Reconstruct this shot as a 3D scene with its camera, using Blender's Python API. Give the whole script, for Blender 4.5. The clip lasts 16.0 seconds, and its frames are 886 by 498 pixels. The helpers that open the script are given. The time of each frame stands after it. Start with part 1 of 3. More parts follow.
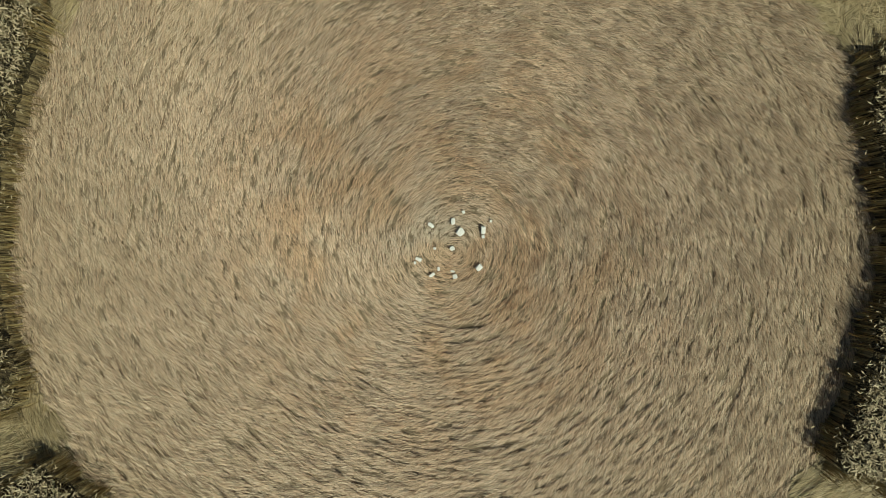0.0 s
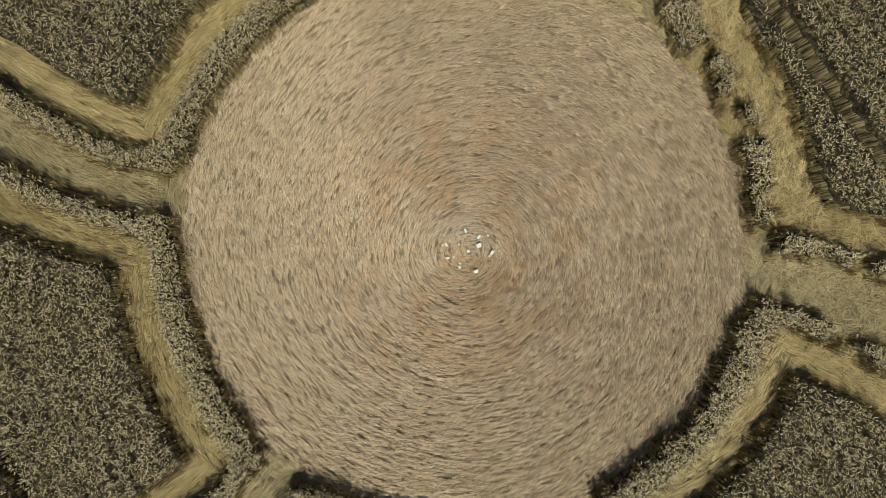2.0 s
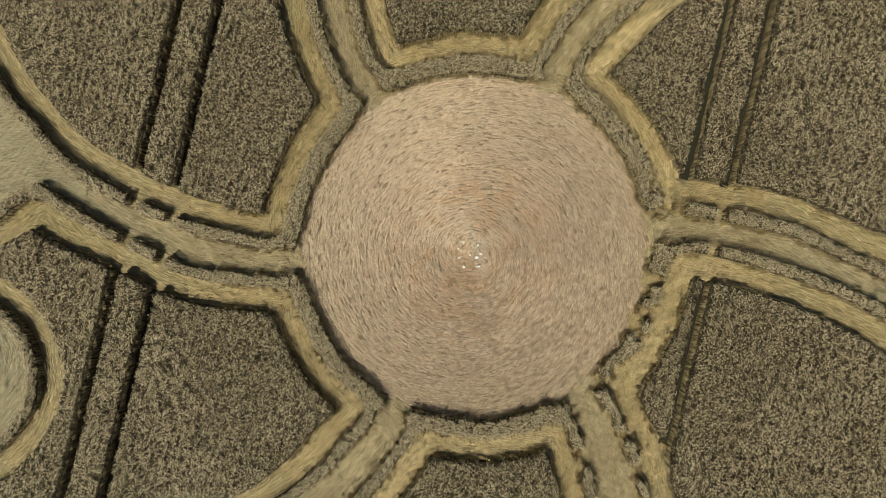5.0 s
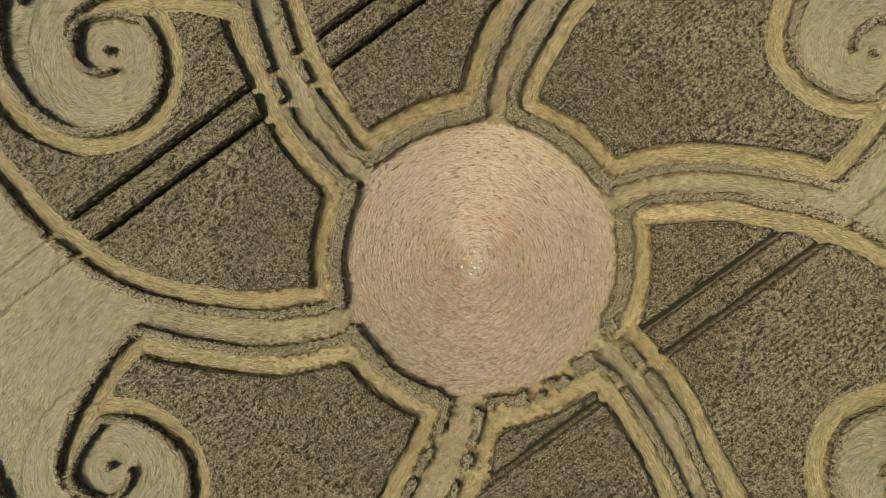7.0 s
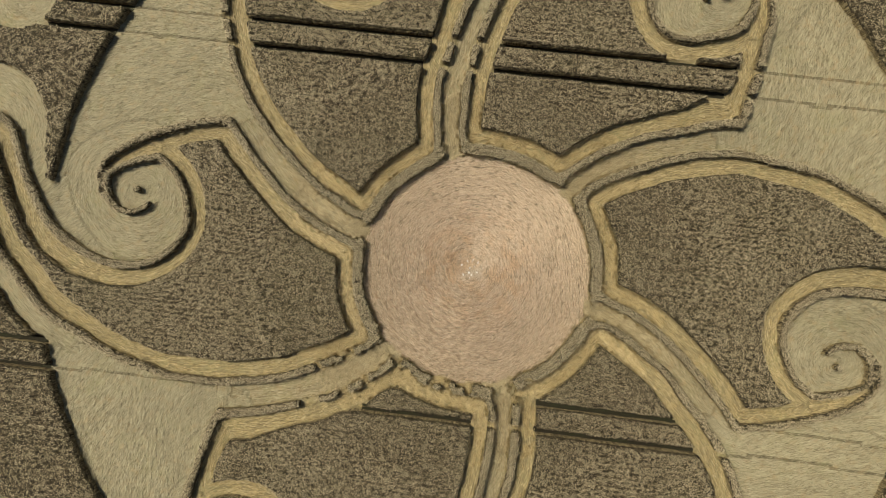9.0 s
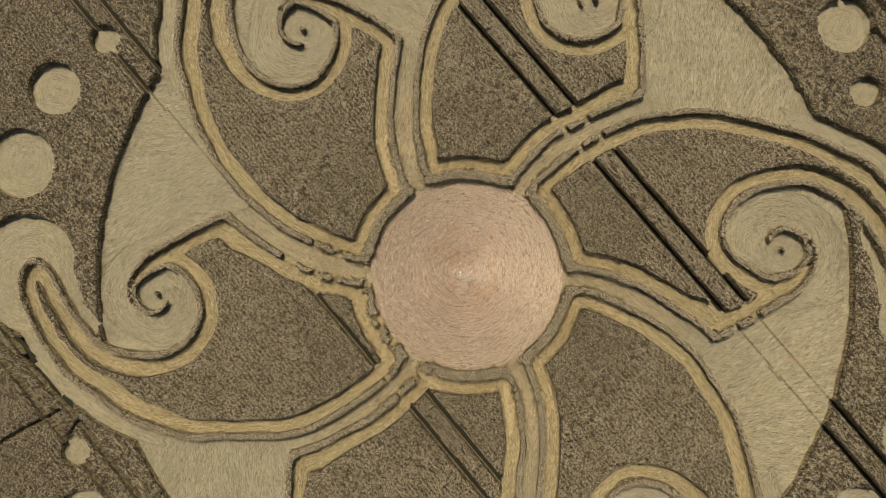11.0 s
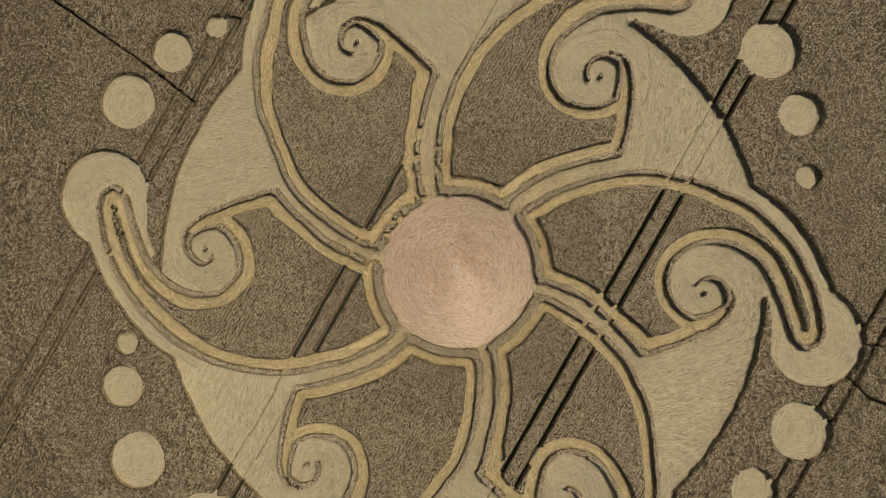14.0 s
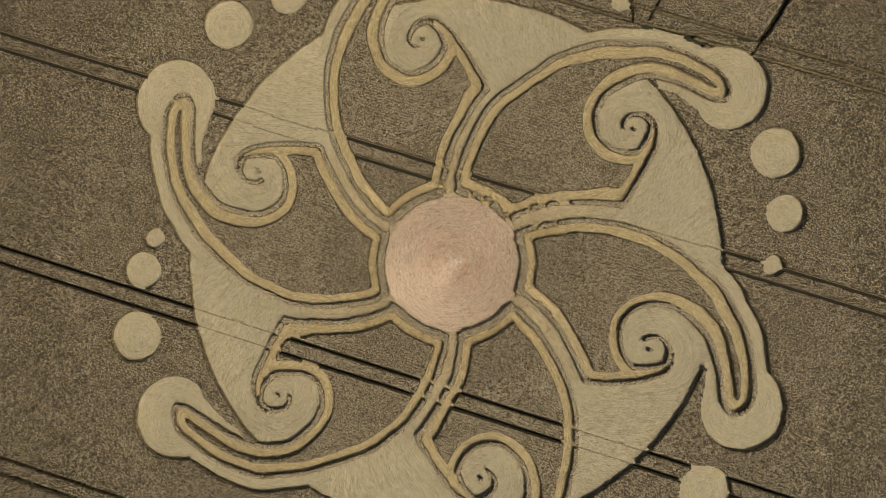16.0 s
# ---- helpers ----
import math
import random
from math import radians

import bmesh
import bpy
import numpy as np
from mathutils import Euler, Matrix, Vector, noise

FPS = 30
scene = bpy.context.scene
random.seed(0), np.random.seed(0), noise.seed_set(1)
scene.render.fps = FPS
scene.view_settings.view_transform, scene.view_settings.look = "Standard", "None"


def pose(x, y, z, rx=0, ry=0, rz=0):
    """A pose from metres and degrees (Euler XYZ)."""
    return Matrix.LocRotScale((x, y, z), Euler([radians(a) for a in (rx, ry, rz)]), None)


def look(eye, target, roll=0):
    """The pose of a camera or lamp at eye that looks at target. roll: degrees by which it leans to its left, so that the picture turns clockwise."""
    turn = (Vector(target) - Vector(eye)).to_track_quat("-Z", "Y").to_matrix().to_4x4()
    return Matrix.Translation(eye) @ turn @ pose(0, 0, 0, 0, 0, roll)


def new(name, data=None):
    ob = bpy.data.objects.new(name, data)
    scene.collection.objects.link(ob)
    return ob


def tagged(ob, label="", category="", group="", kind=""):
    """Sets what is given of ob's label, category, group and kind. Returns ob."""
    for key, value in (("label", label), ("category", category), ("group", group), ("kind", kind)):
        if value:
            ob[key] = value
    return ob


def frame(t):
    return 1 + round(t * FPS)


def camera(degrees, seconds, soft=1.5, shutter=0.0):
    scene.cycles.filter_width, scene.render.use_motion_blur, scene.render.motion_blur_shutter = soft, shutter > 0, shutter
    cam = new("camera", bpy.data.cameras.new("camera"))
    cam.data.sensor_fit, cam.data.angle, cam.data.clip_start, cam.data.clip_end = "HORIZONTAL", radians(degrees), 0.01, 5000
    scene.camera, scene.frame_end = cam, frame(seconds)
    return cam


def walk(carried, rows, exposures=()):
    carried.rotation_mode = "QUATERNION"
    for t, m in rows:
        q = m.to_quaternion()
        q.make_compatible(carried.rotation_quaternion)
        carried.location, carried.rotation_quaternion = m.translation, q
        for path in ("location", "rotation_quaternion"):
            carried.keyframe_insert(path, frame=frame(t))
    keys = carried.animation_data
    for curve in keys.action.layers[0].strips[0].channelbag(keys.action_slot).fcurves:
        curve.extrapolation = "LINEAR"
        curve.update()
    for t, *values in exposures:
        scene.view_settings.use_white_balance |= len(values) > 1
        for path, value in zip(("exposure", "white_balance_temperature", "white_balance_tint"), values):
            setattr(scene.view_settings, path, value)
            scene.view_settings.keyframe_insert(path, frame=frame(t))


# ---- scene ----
cam = camera(80.0, 16.0, soft=0.6)
# seconds, place, turn about x, y, z: a drone that climbs above the formation, looking down and turning
PATH = [
    (0.0, 0.520, -0.050, 9.802, -1.062, 1.896, -355.84),
    (0.5, 0.375, -0.118, 10.987, -0.654, 1.750, -348.79),
    (1.0, 0.178, -0.299, 12.207, -0.131, 1.392, -340.01),
    (1.5, 0.090, -0.467, 13.508, 0.403, 1.144, -330.82),
    (2.0, 0.148, -0.619, 14.918, 0.846, 1.110, -321.59),
    (2.5, 0.095, -0.713, 16.473, 0.732, 0.987, -311.62),
    (3.0, -0.005, -0.763, 18.045, 0.449, 0.958, -302.70),
    (3.5, -0.019, -0.789, 19.812, 0.266, 1.176, -294.75),
    (4.0, 0.039, -0.789, 21.439, 0.257, 1.343, -288.88),
    (6.5, 0.419, -1.026, 29.038, 0.637, 1.665, -243.67),
    (7.0, 0.471, -1.204, 30.708, 0.529, 1.547, -232.99),
    (7.5, 0.589, -1.368, 32.384, 0.423, 1.423, -222.47),
    (8.0, 0.744, -1.435, 33.966, 0.435, 1.492, -211.69),
    (8.5, 0.706, -1.253, 35.369, 0.599, 1.936, -200.94),
    (9.0, 0.867, -1.032, 37.029, 0.964, 1.955, -190.29),
    (11.5, 1.156, -0.952, 45.650, 0.784, 2.114, -136.65),
    (12.0, 1.718, -0.790, 47.483, 0.367, 1.808, -125.95),
    (12.5, 2.062, -0.693, 49.245, 0.090, 1.825, -115.02),
    (13.0, 2.188, -0.580, 51.005, 0.019, 2.010, -104.02),
    (13.5, 1.977, -0.323, 52.688, 0.374, 2.112, -90.66),
    (14.0, 1.621, -0.106, 54.414, 0.754, 2.087, -77.41),
    (14.5, 1.439, 0.103, 56.209, 0.902, 2.032, -64.37),
    (15.0, 1.456, 0.299, 57.993, 0.840, 2.073, -48.21),
    (15.5, 1.461, 0.510, 59.752, 0.784, 2.141, -26.35),
    (16.0, 1.060, 0.897, 61.521, 0.703, 2.009, 0.02),
]
EXPOSURE = [(0.0, -0.48, 6850, -11), (1.0, -0.42, 6850, -9), (2.0, -0.30, 6850, -5), (4.0, -0.14, 6950, -1), (8.0, 0.0, 7200, 1), (10.0, 0.02, 7200, 6), (12.5, 0.02, 7200, 11),
            (16.0, 0.02, 7250, 10)]   # seconds, stops, kelvin, tint
walk(cam, [(t, pose(*p)) for t, *p in PATH], EXPOSURE)

# ---- light ----
SUN_AZIMUTH, SUN_HEIGHT = radians(-41), radians(55)   # azimuth from +x towards +y
world = bpy.data.worlds.new("sky")
scene.world = world
world.use_nodes = True
nt = world.node_tree
sky = nt.nodes.new("ShaderNodeTexSky")
sky.sky_type, sky.sun_disc = "NISHITA", False
sky.sun_elevation, sky.sun_rotation = SUN_HEIGHT, radians(90) - SUN_AZIMUTH
nt.links.new(sky.outputs[0], nt.nodes["Background"].inputs[0])
nt.nodes["Background"].inputs[1].default_value = 0.05
sun = new("sun", bpy.data.lights.new("sun", "SUN"))
sun.data.energy, sun.data.angle, sun.data.color = 4.6, radians(0.6), (1.0, 0.965, 0.875)
toward = Vector((math.cos(SUN_AZIMUTH) * math.cos(SUN_HEIGHT), math.sin(SUN_AZIMUTH) * math.cos(SUN_HEIGHT), math.sin(SUN_HEIGHT)))
sun.matrix_world = look(toward * 200, (0, 0, 0))


# ---- materials ----
class Nodes:
    """A small helper to write node trees."""

    def __init__(self, name):
        self.mat = bpy.data.materials.new(name)
        self.mat.use_nodes = True
        self.tree = self.mat.node_tree
        self.bsdf = self.tree.nodes["Principled BSDF"]
        self.bsdf.inputs["Specular IOR Level"].default_value = 0.25

    def add(self, kind, **inputs):
        node = self.tree.nodes.new(kind)
        for key, value in inputs.items():
            self.put(node.inputs[key], value)
        return node

    def put(self, socket, value):
        if hasattr(value, "is_output"):
            self.tree.links.new(value, socket)
        else:
            socket.default_value = value

    def noise(self, vector, scale, detail=3.0, rough=0.55):
        n = self.add("ShaderNodeTexNoise", Scale=scale, Detail=detail, Roughness=rough)
        self.put(n.inputs["Vector"], vector)
        return n.outputs["Fac"]

    def ramp(self, fac, stops):
        n = self.add("ShaderNodeValToRGB")
        while len(n.color_ramp.elements) < len(stops):
            n.color_ramp.elements.new(0.5)
        for e, (at, colour) in zip(n.color_ramp.elements, stops):
            e.position, e.color = at, (*colour, 1)
        self.put(n.inputs["Fac"], fac)
        return n.outputs["Color"]

    def mix(self, fac, a, b, blend="MIX"):
        n = self.tree.nodes.new("ShaderNodeMix")
        n.data_type, n.blend_type = "RGBA", blend
        for i, v in ((0, fac), (6, a), (7, b)):
            self.put(n.inputs[i], (*v, 1) if isinstance(v, tuple) and len(v) == 3 else v)
        return n.outputs[2]

    def bump(self, height, strength, distance):
        n = self.add("ShaderNodeBump", Strength=strength, Distance=distance, Height=height)
        self.put(self.bsdf.inputs["Normal"], n.outputs["Normal"])

    def finish(self, colour, rough=0.8):
        self.put(self.bsdf.inputs["Base Color"], colour)
        self.bsdf.inputs["Roughness"].default_value = rough
        return self.mat


def place_of(n):
    return n.add("ShaderNodeNewGeometry").outputs["Position"]


def lay_of(n):
    a = n.tree.nodes.new("ShaderNodeAttribute")
    a.attribute_name = "lay"
    return a.outputs["Vector"]


def mat_laid(name, dark, mid, pale, green=(0.30, 0.28, 0.13), ginger=(0.42, 0.27, 0.13)):
    """A mat of flattened stems: streaks along the lay, broad patches of bleached, ginger and still green straw."""
    n = Nodes(name)
    lay, place = lay_of(n), place_of(n)
    fine = n.noise(lay, 1.7, 5.0, 0.7)
    broad = n.noise(lay, 0.42, 3.0, 0.6)
    patch = n.noise(place, 0.45, 3.0, 0.6)
    patch2 = n.noise(place, 1.7, 2.0, 0.5)
    c = n.ramp(fine, [(0.28, dark), (0.47, mid), (0.72, pale)])
    c = n.mix(n.ramp(broad, [(0.42, (0, 0, 0)), (0.75, (0.4, 0.4, 0.4))]), c, dark)
    c = n.mix(n.ramp(patch, [(0.5, (0, 0, 0)), (0.72, (0.35, 0.35, 0.35))]), c, green)
    c = n.mix(n.ramp(patch2, [(0.52, (0, 0, 0)), (0.75, (0.4, 0.4, 0.4))]), c, ginger)
    n.bump(n.mix(0.4, fine, broad), 1.0, 0.12)
    return n.finish(c, 0.75)


def mat_strands(name, colours, rough=0.6, centre=False):
    """Loose stems or ears: one tone for each, out of a range, with paler and darker areas of the field."""
    n = Nodes(name)
    geo = n.add("ShaderNodeNewGeometry")
    steps = [(i / (len(colours) - 1), c) for i, c in enumerate(colours)]
    c = n.ramp(geo.outputs["Random Per Island"], steps)
    patch = n.noise(geo.outputs["Position"], 0.5, 3.0)
    blotch = 0.15 if centre else 0.35
    c = n.mix(n.ramp(patch, [(0.35, (0, 0, 0)), (0.7, (blotch, blotch, blotch))]), c, (0.62, 0.58, 0.50), "MULTIPLY")
    if centre:      # trodden and bleached round the middle, gingery further out
        reach = n.tree.nodes.new("ShaderNodeVectorMath")
        reach.operation = "LENGTH"
        n.put(reach.inputs[0], geo.outputs["Position"])
        edge = n.add("ShaderNodeMapRange", Value=reach.outputs["Value"])
        edge.inputs["From Max"].default_value = 8.0
        uneven = n.mix(0.16, edge.outputs[0], n.noise(geo.outputs["Position"], 0.8, 3.0))
        c = n.mix(n.ramp(uneven, [(0.08, (0.35, 0.35, 0.35)), (0.17, (0, 0, 0))]), c, (0.74, 0.66, 0.54))
        rust = n.mix(1.0, n.ramp(n.noise(geo.outputs["Position"], 0.9, 3.0), [(0.44, (0, 0, 0)), (0.6, (0.35, 0.35, 0.35))]), n.ramp(uneven, [(0.35, (1, 1, 1)), (0.6, (0, 0, 0))]), "MULTIPLY")
        c = n.mix(rust, c, (1.0, 0.76, 0.52), "MULTIPLY")
        c = n.mix(n.ramp(uneven, [(0.5, (0, 0, 0)), (0.85, (0.2, 0.2, 0.2))]), c, (0.94, 1.0, 0.86), "MULTIPLY")
    return n.finish(c, rough)


def mat_canopy():
    """The depth between the ears of standing wheat: brown stems, painted shade in the gaps, faint drill rows."""
    n = Nodes("wheat_canopy")
    place = place_of(n)
    turned = n.add("ShaderNodeMapping", Vector=place)
    turned.inputs["Rotation"].default_value = (0, 0, radians(17.1))
    turned.inputs["Scale"].default_value = (0.35, 3.6, 1.0)
    rows = n.noise(turned.outputs["Vector"], 1.6, 2.0, 0.5)
    speck = n.noise(place, 6.5, 4.0, 0.8)
    clump = n.noise(place, 1.1, 3.0, 0.6)
    far = n.noise(place, 0.12, 3.0, 0.5)
    # the near-black end paints the shade between the ears into the colour
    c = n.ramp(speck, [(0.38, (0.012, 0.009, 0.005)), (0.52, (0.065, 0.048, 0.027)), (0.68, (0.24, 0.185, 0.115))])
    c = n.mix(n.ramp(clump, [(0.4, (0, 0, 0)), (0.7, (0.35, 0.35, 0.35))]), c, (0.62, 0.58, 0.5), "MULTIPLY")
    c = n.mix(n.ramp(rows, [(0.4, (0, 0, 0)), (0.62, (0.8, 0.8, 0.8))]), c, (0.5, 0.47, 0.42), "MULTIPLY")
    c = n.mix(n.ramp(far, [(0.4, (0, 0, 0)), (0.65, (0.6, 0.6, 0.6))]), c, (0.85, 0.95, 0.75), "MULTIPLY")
    upright = n.add("ShaderNodeMapping", Vector=place)
    upright.inputs["Scale"].default_value = (22.0, 22.0, 1.4)
    stems = n.ramp(n.noise(upright.outputs["Vector"], 1.0, 3.0, 0.6), [(0.36, (0.02, 0.014, 0.007)), (0.5, (0.14, 0.103, 0.053)), (0.66, (0.37, 0.29, 0.16))])
    facing = n.add("ShaderNodeSeparateXYZ", Vector=n.add("ShaderNodeNewGeometry").outputs["True Normal"])
    c = n.mix(n.ramp(facing.outputs["Z"], [(0.25, (1, 1, 1)), (0.45, (0, 0, 0))]), c, stems)
    n.bump(speck, 1.0, 0.12)
    return n.finish(c, 0.9)


def mat_soil():
    n = Nodes("soil")
    place = place_of(n)
    grain = n.noise(place, 14.0, 5.0, 0.7)
    greenish = n.noise(place, 0.6, 3.0)
    # near-black: the shade down in the tracks is put into the soil's colour
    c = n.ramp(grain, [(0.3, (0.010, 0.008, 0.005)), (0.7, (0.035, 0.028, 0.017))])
    c = n.mix(n.ramp(greenish, [(0.4, (0, 0, 0)), (0.7, (0.5, 0.5, 0.5))]), c, (0.03, 0.034, 0.014))
    n.bump(grain, 0.8, 0.05)
    return n.finish(c, 0.95)


def mat_chalk():
    n = Nodes("chalk")
    g = n.noise(place_of(n), 30.0, 4.0)
    n.bump(g, 0.5, 0.02)
    return n.finish(n.ramp(g, [(0.3, (0.74, 0.70, 0.66)), (0.7, (0.88, 0.85, 0.82))]), 0.9)


DISC = mat_laid("trampled_straw", (0.06, 0.043, 0.028), (0.29, 0.215, 0.145), (0.52, 0.405, 0.28), (0.12, 0.11, 0.05), (0.18, 0.11, 0.05))
GOLD = mat_laid("golden_straw", (0.08, 0.058, 0.026), (0.27, 0.21, 0.11), (0.50, 0.405, 0.235), ginger=(0.46, 0.33, 0.15))
PALE = mat_laid("pale_straw", (0.10, 0.08, 0.045), (0.33, 0.275, 0.17), (0.50, 0.43, 0.285))
LOOSE_DISC = mat_strands("loose_straw", [(0.14, 0.096, 0.066), (0.42, 0.295, 0.205), (0.63, 0.465, 0.335), (0.73, 0.565, 0.43), (0.67, 0.465, 0.325), (0.88, 0.725, 0.58), (0.56, 0.45, 0.30)], centre=True)
LOOSE_GOLD = mat_strands("loose_golden_straw", [(0.07, 0.046, 0.02), (0.26, 0.18, 0.082), (0.50, 0.365, 0.175), (0.62, 0.475, 0.26), (0.59, 0.43, 0.22), (0.76, 0.61, 0.375), (0.45, 0.36, 0.165), (0.36, 0.27, 0.125)])
LOOSE_PALE = mat_strands("loose_pale_straw", [(0.09, 0.072, 0.042), (0.24, 0.195, 0.12), (0.38, 0.315, 0.20), (0.45, 0.385, 0.25), (0.55, 0.48, 0.335), (0.31, 0.29, 0.165)])
RUT_STRAW = mat_laid("rutted_straw", (0.05, 0.04, 0.022), (0.15, 0.12, 0.07), (0.30, 0.245, 0.15))
ARM_STRAW = mat_laid("brown_straw", (0.10, 0.076, 0.04), (0.30, 0.24, 0.14), (0.50, 0.41, 0.26))
LOOSE_ARM = mat_strands("loose_brown_straw", [(0.08, 0.058, 0.028), (0.28, 0.21, 0.11), (0.48, 0.37, 0.21), (0.58, 0.455, 0.28), (0.68, 0.555, 0.37), (0.38, 0.325, 0.17)])
EARS = mat_strands("wheat_ears", [(0.08, 0.06, 0.034), (0.21, 0.16, 0.096), (0.36, 0.28, 0.175), (0.49, 0.39, 0.25), (0.68, 0.56, 0.385), (0.28, 0.25, 0.14)])
STALKS = mat_strands("wheat_stalks", [(0.14, 0.085, 0.035), (0.34, 0.235, 0.10), (0.48, 0.355, 0.165), (0.28, 0.23, 0.095), (0.56, 0.45, 0.245), (0.22, 0.145, 0.06)])
CANOPY, SOIL, CHALK = mat_canopy(), mat_soil(), mat_chalk()

# ---- the plan of the formation ----
# Six petals turn about the centre. Each is given in its petal's own axes: radius in metres, degrees from its axis.
AXIS = 2.65            # degrees of the first petal's axis
STRIP, WALL = 0.57, 0.50      # half width of a laid outline path; thickness of the standing wall outside it
FAN, BLOB, BLOB_R = 30.9, (36.5, -29.0), 4.75
PIT = (25.0, -25.6)
# how far each petal's tail and pit stray from the common pattern: metres outwards, degrees round
TAIL_STRAY = [(0.3, -0.3), (0.7, -1.2), (1.4, -3.0), (1.4, -4.0), (0.7, -4.4), (-0.2, -1.8)]
PIT_STRAY = [(-0.3, -0.6), (0.8, -1.2), (1.3, 0.1), (0.2, -2.3), (0.4, 0.2), (0.0, 0.3)]
# how far each petal's outline bows off the pattern at some places along it: metres to the left of its run
BOW_AT = [(33.7, -25.3), (32.1, -19.4), (29.5, -13.9), (25.6, -11.0), (21.8, -12.7), (20.0, -21.4), (22.1, -32.0), (22.5, 3.8), (26.7, -3.4), (30.3, -10.5), (33.3, -17.3), (35.6, -24.8), (12.2, 14.2), (17.3, 10.3)]
BOW_WAY = (181, 190, 223, 252, 290, 335, 24, 62, 46, 32, 13, 355, 97, 83)       # degrees, across the outline
BOW = [(0.0, 0.9, 1.1, 0.4, 0.4, 0.0, -0.1, 0.0, 0.15, 1.0, 0.8, 0.4, 0.15, 0.1),
       (-0.7, 0.1, 1.2, 0.9, 1.35, 1.15, 0.6, 0.1, 0.55, 1.1, 0.8, 0.0, 0.6, 0.65),
       (-0.1, 0.1, 1.0, 0.9, 1.35, 0.95, 0.5, 0.35, 0.65, 1.0, 0.4, 0.0, 0.7, 0.4),
       (-0.3, -0.1, 0.9, 1.1, 1.0, 0.25, 0.0, -0.2, -0.3, 0.1, 0.1, 0.0, 0.45, 0.3),
       (-0.8, -0.8, 0.2, 0.3, 0.2, 0.0, 0.6, 0.0, -0.4, -0.1, 0.35, 0.1, 0.5, 0.45),
       (-0.5, -0.3, 0.4, 0.2, 0.55, 0.5, 0.3, 0.0, 0.0, 0.5, 0.1, 0.2, 0.2, 0.1)]
SWIRL = (0.42, -0.2)      # the swirl of the large circle turns about the chalk
CELL, HALF = 0.2, 66.0
TOP = 0.74            # height of the canopy between the ears


def polar(r, a):
    return np.array((r * math.cos(radians(a)), r * math.sin(radians(a))))


def curve(points, step=0.5, closed=False):
    """A smooth line through polar points, in even steps."""
    p = np.array([polar(*q) for q in points])
    p = np.vstack([2 * p[0] - p[1], p, 2 * p[-1] - p[-2]])
    out = []
    for a, b, c, d in zip(p, p[1:], p[2:], p[3:]):
        n = max(2, int(np.linalg.norm(c - b) / step))
        for t in np.arange(n) / n:
            out.append(0.5 * (2 * b + (c - a) * t + (2 * a - 5 * b + 4 * c - d) * t * t + (3 * b - a - 3 * c + d) * t ** 3))
    out.append(p[-2])
    return np.array(out)


RING = curve([(9.22, a) for a in (-20.8, -14, -7, 0, 7, 11.5, 15.8)])
OUTER = curve([(9.22, 15.8), (12.2, 14.2), (15, 12.4), (17.8, 9.7), (20.4, 6.8), (22.5, 3.8), (24.5, 0.4), (26.7, -3.4), (29.1, -8.1), (31, -12),
               (32.7, -15.6), (33.9, -19), (34.9, -22.2), (35.7, -25.6), (36.0, -28), (35.5, -29.5), (34.7, -28.6)])
INNER = curve([(34.7, -28.6), (33.9, -26), (33, -22.8), (32.1, -19.4), (30.8, -16), (29, -13.4), (26.7, -11.5), (24.4, -10.9), (22.4, -12), (20.9, -15),
               (20.1, -19.3), (20.0, -23.5), (20.5, -27.5), (21.5, -30.9), (22.7, -33.0), (24.1, -34.0)])
NECK = curve([(24.1, -34.6), (22.4, -38.0), (20.5, -41.6)])
ARM = curve([(20.5, -41.6), (18.6, -38.4), (16.6, -35), (14.5, -30.8), (12.9, -27.5), (11.2, -24.5), (9.22, -20.8)])
HORN = curve([(24.1, -34.3), (25.9, -31.6), (27.2, -28.6), (27.6, -26.4), (27.3, -24.4)])
CURL = np.array([polar(*PIT) + (2.5 - 1.2 * t) * np.array((math.cos(radians(-20 + 165 * t - 25.6)), math.sin(radians(-20 + 165 * t - 25.6)))) for t in np.linspace(0, 1, 16)])   # a thin standing wall that curls into the pit
SPURS = [np.array([polar(*a), polar(*b)]) for a, b in (((20.4, -43.2), (20.45, -44.4)), ((8.6, 19.5), (8.3, 22.2)), ((8.6, -24.3), (8.3, -27.0)))]     # sharp corners of the walls
LOOP = np.vstack([RING[:-1], OUTER[:-1], INNER, NECK[:-1], ARM[:-1]])
TAIL = OUTER[np.hypot(OUTER[:, 0], OUTER[:, 1]) > 27.5][:-4]
SATELLITES = [[(38.9, 16.1), (38.2, 5.8), (36.4, -3.1)], [(38.9, 12.6), (37.7, 2.3), (35.9, -5.5)], [(38.6, 10.5), (36.9, -1.1), (35.3, -7.8)],
              [(38.2, 10.5), (36.5, -1.2), (35.2, -7.4)], [(37.6, 15.0), (36.6, 3.5), (35.3, -5.3)], [(38.5, 15.3), (37.8, 4.6), (36.3, -4.9)]]
SATELLITE_R = (2.95, 2.2, 1.2)
BROKEN = [(3.3, 7.5, 2.6), (6.9, 5.7, 1.8), (10.3, 5.9, 2.6), (12.4, 7.4, 2.0), (-1.4, 8.6, 1.2)]       # places where the walls are trampled: x, y, radius
TRAM_ANGLE, TRAMS = radians(-17.1), (-62.5, -38.6, -14.87, 9.5, 33.5, 57.4)     # wheel-track pairs, 24 m apart
